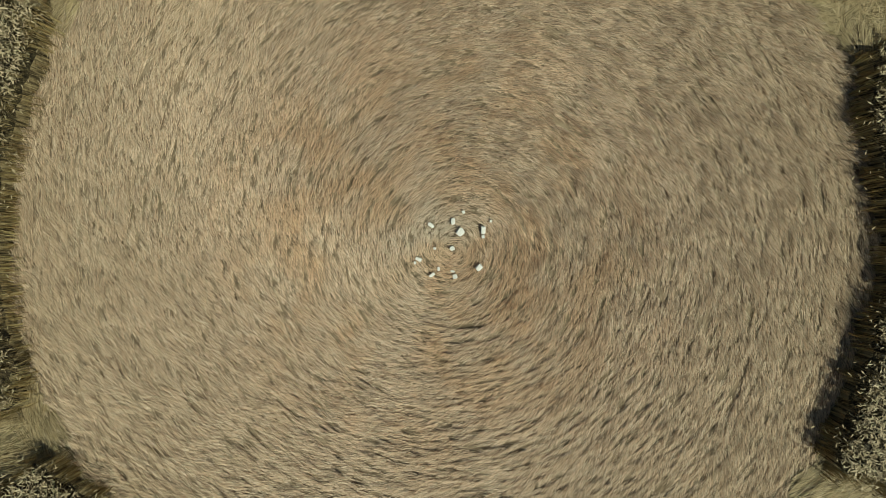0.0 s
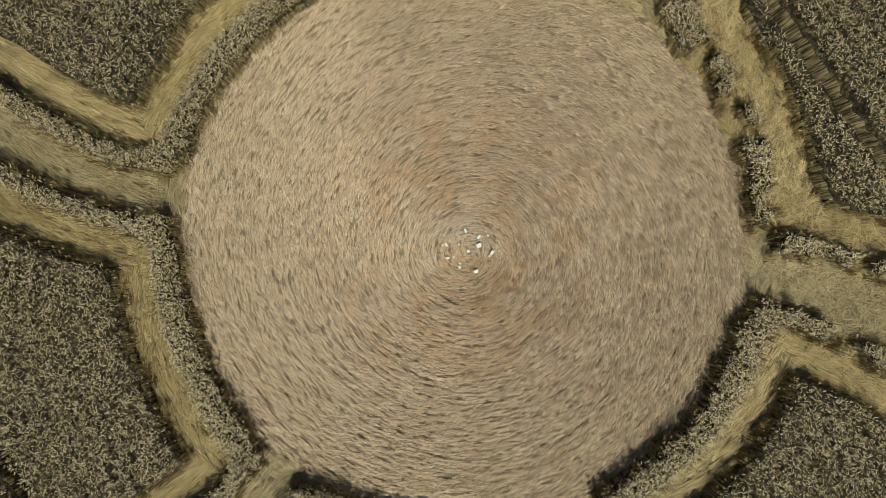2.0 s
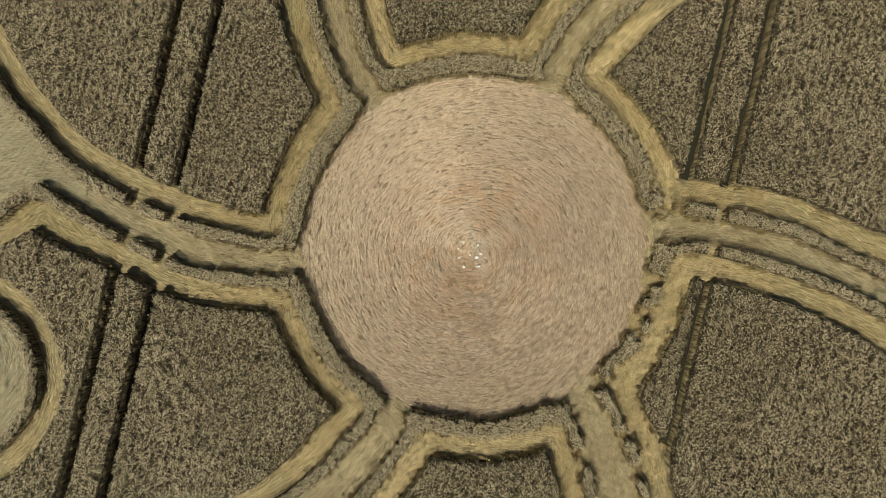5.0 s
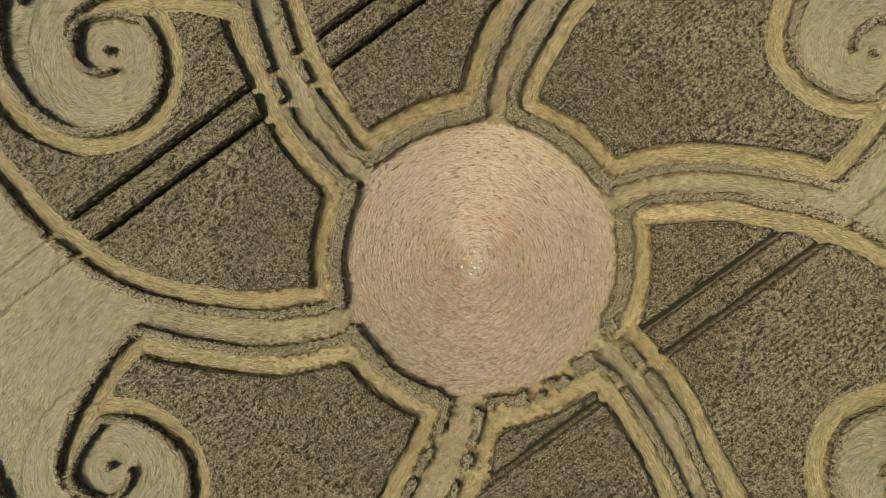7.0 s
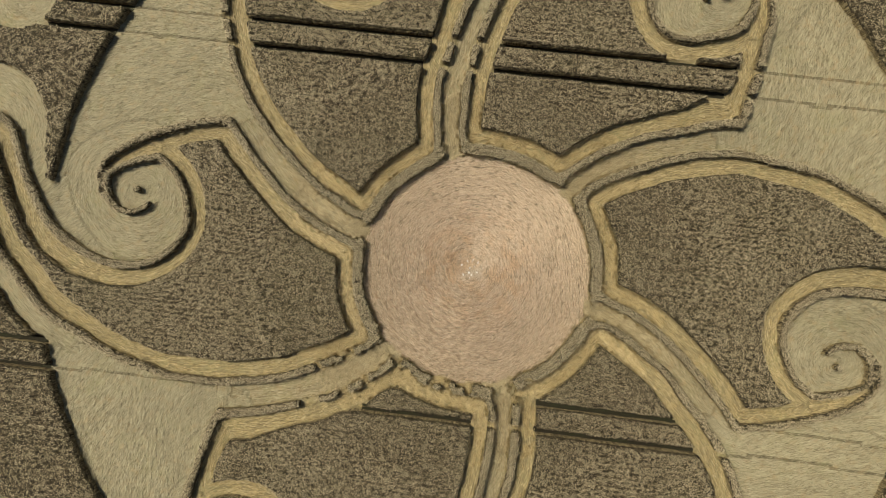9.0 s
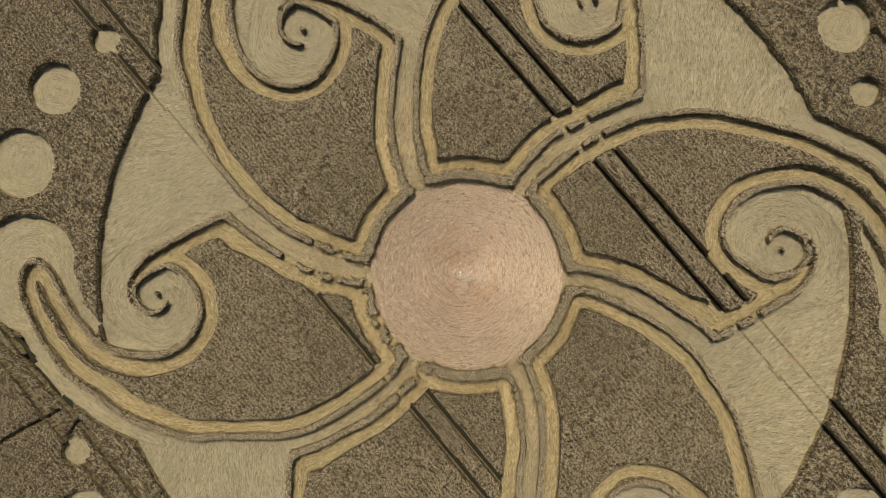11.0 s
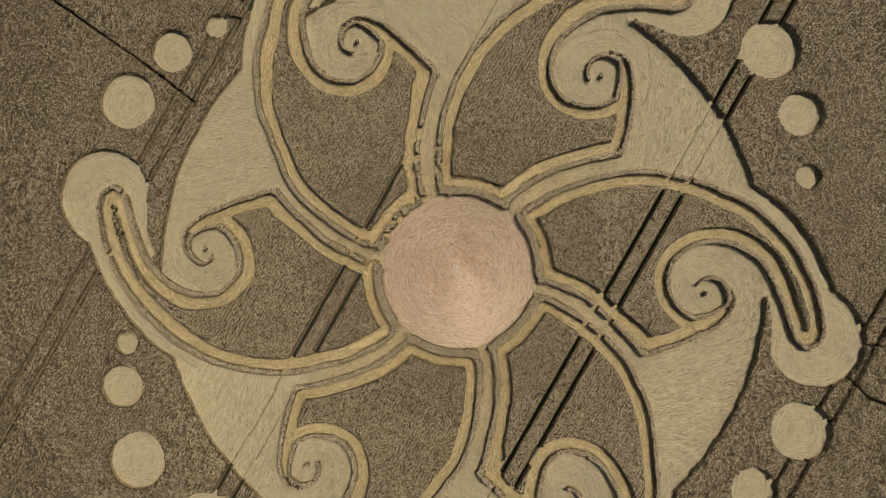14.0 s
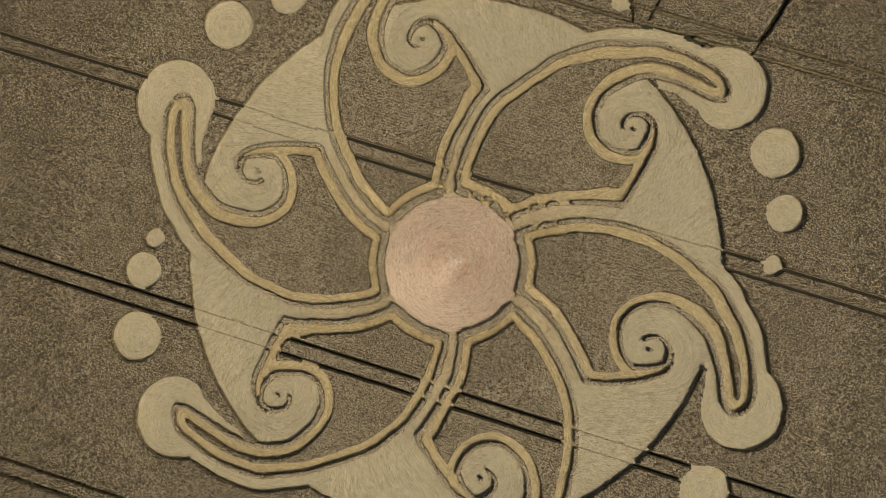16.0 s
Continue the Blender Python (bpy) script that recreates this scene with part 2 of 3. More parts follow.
TRACKS = [[(42, 36), (38.6, 30.4), (36.9, 27.6), (34.2, 23.9)], [(31, 43), (26.8, 35.9), (24.8, 32.0), (22.4, 27.8)], [(21, 53), (18.4, 47.5), (15.6, 40.6), (13.7, 36.2), (11.3, 30.9)],
          [(1.7, -40.7), (2.1, -43.3), (2.5, -47.3), (3, -56)], [(-1.9, -40.1), (-3.3, -42.1), (-3.6, -44.1), (-6, -52)],
          [(20.4, 30.6), (20.8, 27.7), (27.7, 26.1), (34.7, 25.2), (36.3, 27.4), (38.5, 31)]]      # narrow footpaths trodden through the crop


def to_line(x, y, line, closed=False):
    """Distance to a polyline, and the place along it, its direction."""
    best, along, ux, uy = np.full(x.shape, 1e9), np.zeros(x.shape), np.zeros(x.shape), np.zeros(x.shape)
    s = 0.0
    for (ax, ay), (bx, by) in zip(line, np.vstack([line[1:], line[:1]]) if closed else line[1:]):
        dx, dy = bx - ax, by - ay
        n = math.hypot(dx, dy)
        if n < 1e-6:
            continue
        t = np.clip(((x - ax) * dx + (y - ay) * dy) / n ** 2, 0, 1)
        d = (x - ax - t * dx) ** 2 + (y - ay - t * dy) ** 2
        m = d < best
        best[m], along[m], ux[m], uy[m] = d[m], s + t[m] * n, dx / n, dy / n
        s += n
    return np.sqrt(best), along, ux, uy


def inside(x, y, loop):
    hit = np.zeros(x.shape, bool)
    for (ax, ay), (bx, by) in zip(loop, np.vstack([loop[1:], loop[:1]])):
        if ay != by:
            m = (ay > y) != (by > y)
            hit ^= m & (x < (bx - ax) * (y - ay) / (by - ay) + ax)
    return hit


def wobble(x, y, scale, seed):
    """Smooth value noise on the plan, from -1 to 1."""
    rng = np.random.default_rng(seed)
    table = rng.uniform(-1, 1, (256, 256))
    u, v = x / scale, y / scale
    i, j = np.floor(u).astype(int), np.floor(v).astype(int)
    fu, fv = u - i, v - j
    fu, fv = fu * fu * (3 - 2 * fu), fv * fv * (3 - 2 * fv)
    g = lambda a, b: table[a % 256, b % 256]
    return (g(i, j) * (1 - fu) + g(i + 1, j) * fu) * (1 - fv) + (g(i, j + 1) * (1 - fu) + g(i + 1, j + 1) * fu) * fv


# kinds of ground in the plan
(FIELD, BLOCK, WALLS, L_DISC, L_STRIP, L_ARM, L_FAN, L_BLOB, L_SAT, L_TRAM, L_RUT) = range(11)


def SEAM(r):
    """Degrees from a petal's axis at which one fan ends and the next begins, hidden under the petal."""
    return np.interp(r, (9, 18.5, 22, 24.5, 27, 29, 31), (0, -10, -3.5, -5, -7.5, -11, -14))


def fan_of(r, th):
    return (np.floor((th - AXIS - SEAM(r)) / 60).astype(int) + 1) % 6


def plan(x, y):
    """For places on the plan: how far inside standing wheat (negative: laid), the kind, its number, the direction of lay and the lay's coordinates."""
    across = -x * math.sin(TRAM_ANGLE) + y * math.cos(TRAM_ANGLE) + 0.02 * wobble(x, y, 2.0, 17)
    x, y = x + 0.08 * wobble(x, y, 1.6, 5) + 0.03 * wobble(x, y, 0.45, 6), y + 0.08 * wobble(x, y, 1.6, 7) + 0.03 * wobble(x, y, 0.45, 8)
    r, th = np.hypot(x, y), np.degrees(np.arctan2(y, x))
    laid = FAN - r
    kind = np.where(r + 1.3 * wobble(x, y, 0.7, 9) < 18.5, L_ARM, L_FAN)
    number = fan_of(r, th)
    a35 = radians(35)
    sweep = np.radians(35 + 82 * np.clip((25 - r) / 7.5, 0, 1))      # the straw turns out of the arms into the spiral of the fans
    lx, ly = -np.sin(np.radians(th)) * np.cos(sweep) + np.cos(np.radians(th)) * np.sin(sweep), np.cos(np.radians(th)) * np.cos(sweep) + np.sin(np.radians(th)) * np.sin(sweep)
    rel = np.radians((th - AXIS - SEAM(r)) % 60)
    lr = np.log(np.maximum(r, 0.1))
    c1, c2, c3 = 25 * (lr * math.sin(a35) + rel * math.cos(a35)), 25 * 12 * (lr * math.cos(a35) - rel * math.sin(a35)), number * 7.0
    standing = np.full(x.shape, -1e3)
    petal = np.zeros(x.shape, bool)
    near = r < 43
    xs, ys = x[near], y[near]
    for k in range(6):
        c, s = math.cos(radians(AXIS + 60 * k)), math.sin(radians(AXIS + 60 * k))
        px, py = c * xs + s * ys, -s * xs + c * ys
        pa = np.degrees(np.arctan2(py, px))
        w = (pa > -62) & (pa < 32)
        idx = np.nonzero(near)[0][w] if x.ndim == 1 else None
        px, py = px[w], py[w]
        sx, sy = px, py          # places before the petal's own stray is taken out
        pr, pa = np.hypot(px, py), pa[w]
        ramp = lambda v: np.clip(v, 0, 1) ** 2 * (3 - 2 * np.clip(v, 0, 1))
        wt = ramp((-pa - 10) / 18) * ramp((pr - 27.5) / 4)
        wp = np.exp(-(np.hypot(px - polar(*PIT)[0], py - polar(*PIT)[1]) / 5) ** 2) * (1 - wt)
        pr = pr - wt * TAIL_STRAY[k][0] - wp * PIT_STRAY[k][0]
        pa = np.radians(pa - wt * TAIL_STRAY[k][1] - wp * PIT_STRAY[k][1])
        px, py = pr * np.cos(pa), pr * np.sin(pa)
        pull = [np.exp(-((px - qx) ** 2 + (py - qy) ** 2) / 6.8) for qx, qy in (polar(*q) for q in BOW_AT)]
        most = np.maximum(sum(pull), 0.3)
        px, py = (px - sum(w * b * math.cos(radians(g)) for w, b, g in zip(pull, BOW[k], BOW_WAY)) / most,
                  py - sum(w * b * math.sin(radians(g)) for w, b, g in zip(pull, BOW[k], BOW_WAY)) / most)
        d, along, ux, uy = to_line(px, py, LOOP, True)
        dh, ah, hx, hy = to_line(px, py, HORN)
        half = np.full(px.shape, STRIP)
        hhalf = np.clip(STRIP * (1.15 - ah / 6.2), 0.15, STRIP)
        m = dh - hhalf < d - half
        inner = inside(px, py, LOOP)
        d, half, along, ux, uy = np.where(m, dh, d), np.where(m, hhalf, half), np.where(m, ah + 300, along), np.where(m, hx, ux), np.where(m, hy, uy)
        thick = WALL + 0.27 * np.clip((9.0 - np.hypot(sx, sy)) / 0.6, 0, 1)       # stouter round the large circle
        region = np.where(inner & ~m, d, -d) + half + np.where(m, WALL * np.clip(1.15 - ah / 8, 0.45, 1), thick)
        region = np.where(inner, np.maximum(region, 0.3), region)
        stand = np.minimum(region, d - half)
        dc, ac = to_line(px, py, CURL)[:2]
        ridge = 0.36 - 0.035 * ac - dc
        for q in SPURS:
            ridge = np.maximum(ridge, 0.22 - to_line(px, py, q)[0])
        ridge = np.maximum(ridge, 0.24 - np.hypot(px - polar(*PIT)[0], py - polar(*PIT)[1]))      # a tuft left at the middle of the pit
        stand, region = np.maximum(stand, ridge), np.maximum(region, ridge)
        tail = 2.5 - to_line(px, py, TAIL)[0]
        bx, by = polar(*BLOB)
        db = np.hypot(px - bx, py - by)
        wedge = np.array([polar(*q) for q in ((30.4, -21.2), (31.15, -24.5), (31.6, -29), (32.6, -33.4), (34.5, -31), (33.5, -24), (31.5, -18))])
        dw = to_line(px, py, wedge, True)[0]
        dw = np.where(inside(px, py, wedge), dw, -dw)
        blob = np.maximum(BLOB_R - db, dw)
        out = np.maximum(np.maximum(tail, blob), region)
        laid[idx] = np.maximum(laid[idx], out)
        standing[idx] = np.maximum(standing[idx], np.minimum(region, stand))
        petal[idx] |= region > 0
        wx, wy = c * ux - s * uy, s * ux + c * uy          # direction of the nearest outline

        def give(m, what, gx, gy, g1, g2, g3):
            j = idx[m]
            kind[j], number[j] = what, k
            lx[j], ly[j], c1[j], c2[j], c3[j] = gx[m], gy[m], g1[m], g2[m], g3
        arm = (kind[idx] == L_ARM) & (d < 2.4) & (region <= 0)
        give(arm, L_ARM, wx, wy, along, d * 12, 60 + k)
        qx, qy = polar(*PIT)
        dp = np.hypot(px - qx, py - qy)
        ox, oy = c * (px - qx) - s * (py - qy), s * (px - qx) + c * (py - qy)
        pit = (dp < 5.2) & (region <= 0)
        give(pit, L_FAN, -oy / np.maximum(dp, .1), ox / np.maximum(dp, .1), 6 * ox / np.maximum(dp, .1), 6 * oy / np.maximum(dp, .1), 0)
        j = idx[pit]
        c3[j] = dp[pit] * 12
        path = (tail > 0) & (region <= 0) & (r[idx] > 29)
        give(path, L_BLOB, wx, wy, along, d * 12, 80 + k)
        ox, oy = c * (px - bx) - s * (py - by), s * (px - bx) + c * (py - by)
        bl = (blob > 0) & (region <= 0) & (db < BLOB_R + 1.5)
        give(bl, L_BLOB, -oy / np.maximum(db, .1), ox / np.maximum(db, .1), 6 * ox / np.maximum(db, .1), 6 * oy / np.maximum(db, .1), 0)
        j = idx[bl]
        c3[j] = db[bl] * 12
        give((region > 0) & (d < half), L_STRIP, wx, wy, along, d * 12 * np.where(inner, 1, -1), 40 + k)
        give((region > 0) & (d >= half) & inner, BLOCK, wx, wy, along, d, k)
        give((region > 0) & (d >= half) & ~inner, WALLS, wx, wy, along, d, k)
        for i, (q, size) in enumerate(zip(SATELLITES[k], SATELLITE_R)):
            qx, qy = polar(*q)
            dq = np.hypot(sx - qx, sy - qy)
            ox, oy = c * (sx - qx) - s * (sy - qy), s * (sx - qx) + c * (sy - qy)
            m = (dq < size) & (laid[idx] < 0)
            laid[idx] = np.maximum(laid[idx], size - dq)
            give(m, L_SAT, -oy / np.maximum(dq, .1), ox / np.maximum(dq, .1), 4 * ox / np.maximum(dq, .1), 4 * oy / np.maximum(dq, .1), 0)
            j = idx[m]
            c3[j] = dq[m] * 12
            number[j] = k * 3 + i
    disc = (r < 7.95) & ~petal
    kind[disc] = L_DISC
    ox, oy = x - SWIRL[0], y - SWIRL[1]
    rr = np.maximum(np.hypot(ox, oy), 0.05)
    lx[disc], ly[disc] = (-oy / rr)[disc], (ox / rr)[disc]
    c1[disc], c2[disc], c3[disc] = (9 * ox / rr)[disc], (9 * oy / rr)[disc], (rr * 12)[disc]
    D = np.maximum(standing, -laid)
    kind = np.where((laid < 0) & ~petal, FIELD, kind)
    # wheel tracks through what stands
    dt, which = np.full(x.shape, 1e3), np.zeros(x.shape, int)
    gaps = [np.abs(across - c - g) for c in TRAMS for g in (-0.92, 0.92)] + [to_line(x, y, np.array(line))[0] + 0.08 for line in TRACKS]
    for i, gap in enumerate(gaps):
        which = np.where(gap < dt, i, which)
        dt = np.minimum(dt, gap)
    beside = (kind == WALLS) & (np.abs(lx * math.cos(TRAM_ANGLE) + ly * math.sin(TRAM_ANGLE)) > 0.6) & (which < 2 * len(TRAMS))     # a wall along a track stays whole
    dt = np.where(beside, 1e3, dt)
    cut = (dt < 0.22) & (D > 0)
    strewn = cut & (kind == WALLS)       # straw fills the tracks where they cross a wall of the formation
    kind, number = np.where(strewn, L_STRIP, np.where(cut, L_TRAM, kind)), np.where(cut & ~strewn, which, number)
    rut = (kind == L_FAN) & (dt < 0.14) & (which < 2 * len(TRAMS)) & (r > 20)      # the tracks show through the laid fans
    kind, number = np.where(rut, L_RUT, kind), np.where(rut, which, number)
    D = np.minimum(D, dt - 0.20)
    for bx, by, br in BROKEN:        # trampled gaps in the walls, with sheaves left between
        near = np.clip(1 - np.hypot(x - bx, y - by) / br, 0, 1)
        low = (kind == WALLS) & (near > 0)
        D = np.where(low, np.minimum(D, 0.6 * (wobble(x, y, 0.5, 91) + 0.8 - 1.05 * np.sqrt(near))), D)
        kind = np.where(low & (D < 0), L_STRIP, kind)
    return D, kind, number, lx, ly, c1, c2, c3


# ---- meshes ----
def sheet(name, verts, faces, material, lay=None):
    """One mesh object from arrays of places and of quads."""
    me = bpy.data.meshes.new(name)
    me.vertices.add(len(verts))
    me.vertices.foreach_set("co", np.ascontiguousarray(verts, np.float32).ravel())
    k = faces.shape[1]
    me.loops.add(faces.size)
    me.loops.foreach_set("vertex_index", np.ascontiguousarray(faces, np.int32).ravel())
    me.polygons.add(len(faces))
    me.polygons.foreach_set("loop_start", np.arange(0, faces.size, k, dtype=np.int32))
    if lay is not None:
        at = me.attributes.new("lay", "FLOAT_VECTOR", "POINT")
        at.data.foreach_set("vector", np.ascontiguousarray(lay, np.float32).ravel())
    me.update(calc_edges=True)
    me.materials.append(material)
    return new(name, me)


def strands(name, at, to, width, material, parent, blunt=False):
    """Many thin stems from at to to, joined in one mesh, tapering to a point; blunt ones are widest near the tip, as ears are."""
    n = len(at)
    if not n:
        return None
    way = to - at
    side = np.stack([-way[:, 1], way[:, 0], np.zeros(n)], 1)
    size = np.linalg.norm(side, axis=1, keepdims=True)
    spin = np.random.default_rng(3).uniform(0, 6.28, n)
    side = np.where(size > 1e-3, side / np.maximum(size, 1e-3), np.stack([np.cos(spin), np.sin(spin), 0 * spin], 1)) * width[:, None] / 2
    if blunt:
        mid = at * 0.4 + to * 0.6
        v = np.stack([at, mid + side, to, mid - side], 1).reshape(-1, 3)
        f = np.arange(n * 4).reshape(-1, 4)
    else:
        v = np.stack([at - side, at + side, to], 1).reshape(-1, 3)
        f = np.arange(n * 3).reshape(-1, 3)
    ob = sheet(name, v, f, material)
    ob.parent = parent
    return tagged(ob, kind="stuff")


rng = np.random.default_rng(11)

# ---- ground ----
g = np.array([(-1500, -1500, -0.03), (1500, -1500, -0.03), (1500, 1500, -0.03), (-1500, 1500, -0.03)])
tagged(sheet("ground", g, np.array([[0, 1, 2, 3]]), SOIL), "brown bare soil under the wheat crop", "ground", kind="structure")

# ---- the crop on one grid, cut into its regions ----
M = int(2 * HALF / CELL) + 1
ROW_X, ROW_Y = math.cos(TRAM_ANGLE), math.sin(TRAM_ANGLE)       # the grid lies along the drill rows


def from_rows(u, v):
    return u * ROW_X - v * ROW_Y, u * ROW_Y + v * ROW_X


def to_rows(x, y):
    return x * ROW_X + y * ROW_Y, y * ROW_X - x * ROW_Y


gu, gv = np.meshgrid(np.linspace(-HALF, HALF, M), np.linspace(-HALF, HALF, M), indexing="ij")
gx, gy = from_rows(gu, gv)
D, KIND, NUMBER, LX, LY, C1, C2, C3 = (f.reshape(M, M) for f in plan(gx.ravel(), gy.ravel()))
du, dv = np.gradient(D, CELL)
steep = np.maximum(du * du + dv * dv, 0.25)
cellD = (D[:-1, :-1] + D[1:, :-1] + D[:-1, 1:] + D[1:, 1:]) / 4
stands = cellD > 0
some, every = np.zeros((M, M), bool), np.ones((M, M), bool)
for q in (np.s_[:-1, :-1], np.s_[1:, :-1], np.s_[:-1, 1:], np.s_[1:, 1:]):
    some[q] |= stands
    every[q] &= stands
close = some & ~every        # corners on the border of what stands are moved onto the true line
sx, sy = np.where(close, -D * du / steep, 0), np.where(close, -D * dv / steep, 0)
far = np.maximum(np.hypot(sx, sy) / (0.62 * CELL), 1)
vx, vy = from_rows(gu + sx / far, gv + sy / far)
up = TOP - 0.16 + 0.05 * wobble(gx, gy, 2.5, 21) + 0.05 * wobble(gx, gy, 0.6, 22) + rng.uniform(-0.13, 0.09, gx.shape)
up += np.where(KIND == FIELD, 0.08, 0)
up -= np.where(KIND == WALLS, 0.05 + 0.06 * wobble(gx, gy, 1.1, 25), 0)
by_track = np.min([np.abs(-gx * math.sin(TRAM_ANGLE) + gy * math.cos(TRAM_ANGLE) - c - g) for c in TRAMS for g in (-0.92, 0.92)], 0) < 0.6
by_track &= np.isin(KIND, (BLOCK, FIELD, L_TRAM))
SHOULDER = np.where(by_track, 1.0, 0.82 + 0.18 * np.clip(D / 0.25, 0, 1))      # the crop leans out and sinks along the trodden edges
up *= SHOULDER
down = 0.06 + 0.025 * wobble(gx, gy, 0.9, 23) + rng.uniform(-0.015, 0.015, gx.shape)
down += np.clip(0.32 + D, 0, 0.32) * np.clip(0.5 + wobble(gx, gy, 0.5, 24), 0, 1) * 0.5
down = np.where(KIND == L_TRAM, 0.0, down)


def vote(f):
    """A cell's label: that of the corner that agrees most with whether the cell stands."""
    best, out = np.full(cellD.shape, -1e9), np.zeros(cellD.shape, int)
    sign = np.where(stands, 1, -1)
    for q in (np.s_[:-1, :-1], np.s_[1:, :-1], np.s_[:-1, 1:], np.s_[1:, 1:]):
        score = D[q] * sign
        m = score > best
        best[m], out[m] = score[m], f[q][m]
    return out


ckind, cnumber = vote(KIND), vote(NUMBER)
ckind = np.where(stands & (ckind >= L_DISC), np.where(np.hypot(gx, gy)[:-1, :-1] < FAN, WALLS, FIELD), ckind)
astray = ~stands & (ckind < L_DISC)
across = -gx[:-1, :-1] * math.sin(TRAM_ANGLE) + gy[:-1, :-1] * math.cos(TRAM_ANGLE)
nearest = np.argmin([np.abs(across - c - g) for c in TRAMS for g in (-0.92, 0.92)], 0)
ckind, cnumber = np.where(astray, L_TRAM, ckind), np.where(astray, nearest, cnumber)
index = np.arange(M * M).reshape(M, M)
LAY = np.stack([C1, C2, C3], -1).reshape(-1, 3)


def region(name, mask, high, material):
    """The cells of the mask as one mesh; a standing region gets side walls down to the ground."""
    quads = []
    if high:      # far out, sixteen or four cells make one
        mask = mask.copy()
        for n, least, deep in ((4, 41, 1.0), (2, 32, 0.6)):
            a, b = (mask.shape[0] // n) * n, (mask.shape[1] // n) * n
            whole = mask[:a, :b].reshape(a // n, n, b // n, n).all((1, 3)) & (np.hypot(gx, gy)[:a:n, :b:n] > least) & (D[n // 2:a:n, n // 2:b:n] > deep)
            i, j = np.nonzero(whole)
            i, j = i * n, j * n
            quads.append(np.stack([index[i, j], index[i + n, j], index[i + n, j + n], index[i, j + n]], 1))
            mask[:a, :b] &= ~np.repeat(np.repeat(whole, n, 0), n, 1)
    i, j = np.nonzero(mask)
    quads = np.vstack(quads + [np.stack([index[i, j], index[i + 1, j], index[i + 1, j + 1], index[i, j + 1]], 1)])
    used, faces = np.unique(quads, return_inverse=True)
    faces = faces.reshape(-1, 4)
    z = (up if high else down).ravel()[used]
    verts = np.stack([vx.ravel()[used], vy.ravel()[used], z], 1)
    lay = LAY[used]
    if high:
        e = np.concatenate([faces[:, [0, 1]], faces[:, [1, 2]], faces[:, [2, 3]], faces[:, [3, 0]]])
        key = np.sort(e, 1)
        _, first, count = np.unique(key[:, 0].astype(np.int64) * len(used) + key[:, 1], return_index=True, return_counts=True)
        rim = e[first[count == 1]]
        foot = verts.copy()
        foot[:, 2] = -0.02
        n = len(verts)
        verts = np.vstack([verts, foot])
        lay = np.vstack([lay, lay])
        skirt = np.stack([rim[:, 1], rim[:, 0], rim[:, 0] + n, rim[:, 1] + n], 1)
        faces = np.vstack([faces, skirt])
        keep, faces = np.unique(faces, return_inverse=True)
        faces, verts, lay = faces.reshape(-1, 4), verts[keep], lay[keep]
    return sheet(name, verts, faces, material, lay)


def look_up(f, x, y):
    x, y = to_rows(x, y)
    i = np.clip(np.round((x + HALF) / CELL).astype(int), 0, M - 1)
    j = np.clip(np.round((y + HALF) / CELL).astype(int), 0, M - 1)
    return f[i, j]


def smooth_up(f, x, y):
    x, y = to_rows(x, y)
    u, v = np.clip((x + HALF) / CELL, 0, M - 1.001), np.clip((y + HALF) / CELL, 0, M - 1.001)
    i, j = u.astype(int), v.astype(int)
    a, b = u - i, v - j
    return (f[i, j] * (1 - a) + f[i + 1, j] * a) * (1 - b) + (f[i, j + 1] * (1 - a) + f[i + 1, j + 1] * a) * b


# scattered places for ears and loose stems
def scatter(count, r0, r1):
    r, a = np.sqrt(rng.uniform(r0 * r0, r1 * r1, count)), rng.uniform(0, 2 * math.pi, count)
    return r * np.cos(a), r * np.sin(a)


DRILL = 0.33      # spacing of the rows


def plants(row, gap, r0, r1, ears, spread, drilled=0.5):
    """Ears in bunches along the drill rows: places, the way each leans out of its bunch, the bunch's height."""
    u, v = np.meshgrid(np.arange(-r1 - 5, r1 + 5, gap), np.arange(-r1 - 5, r1 + 5, row))
    u, v = u.ravel(), v.ravel()
    r = np.hypot(u, v)
    r = r + rng.normal(0, 1, len(u)) * np.clip((r - 9) * 0.12, 0, 2.5)      # one pass thins out into the next
    u, v = u[(r > r0) & (r < r1)], v[(r > r0) & (r < r1)]
    u, v = u + rng.normal(0, gap * 0.32, len(u)), v + rng.normal(0, row * 0.18, len(v))
    rows = 1.0 * np.cos(2 * math.pi * (v + 0.05 * wobble(u * 0.3, v, 0.9, 61)) / DRILL) * (0.65 + 0.7 * wobble(u, v, 2.2, 62))
    full = rng.uniform(0, 1, len(v)) < 0.66 + drilled * rows - 0.08 * wobble(u, v, 0.5, 63)      # the rows that the drill has sown
    u, v = u[full], v[full]
    ou, ov = rng.normal(0, spread * 1.15, len(u) * ears), rng.normal(0, spread * 0.85, len(u) * ears)
    x, y = from_rows(np.repeat(u, ears) + ou, np.repeat(v, ears) + ov)
    ox, oy = from_rows(ou, ov)
    tall = np.repeat(rng.uniform(-0.14, 0.08, len(u)) + 0.07 * np.clip(rows[full], -1, 1), ears)
    return x, y, np.arctan2(oy, ox) + rng.normal(0, 0.5, len(x)), tall


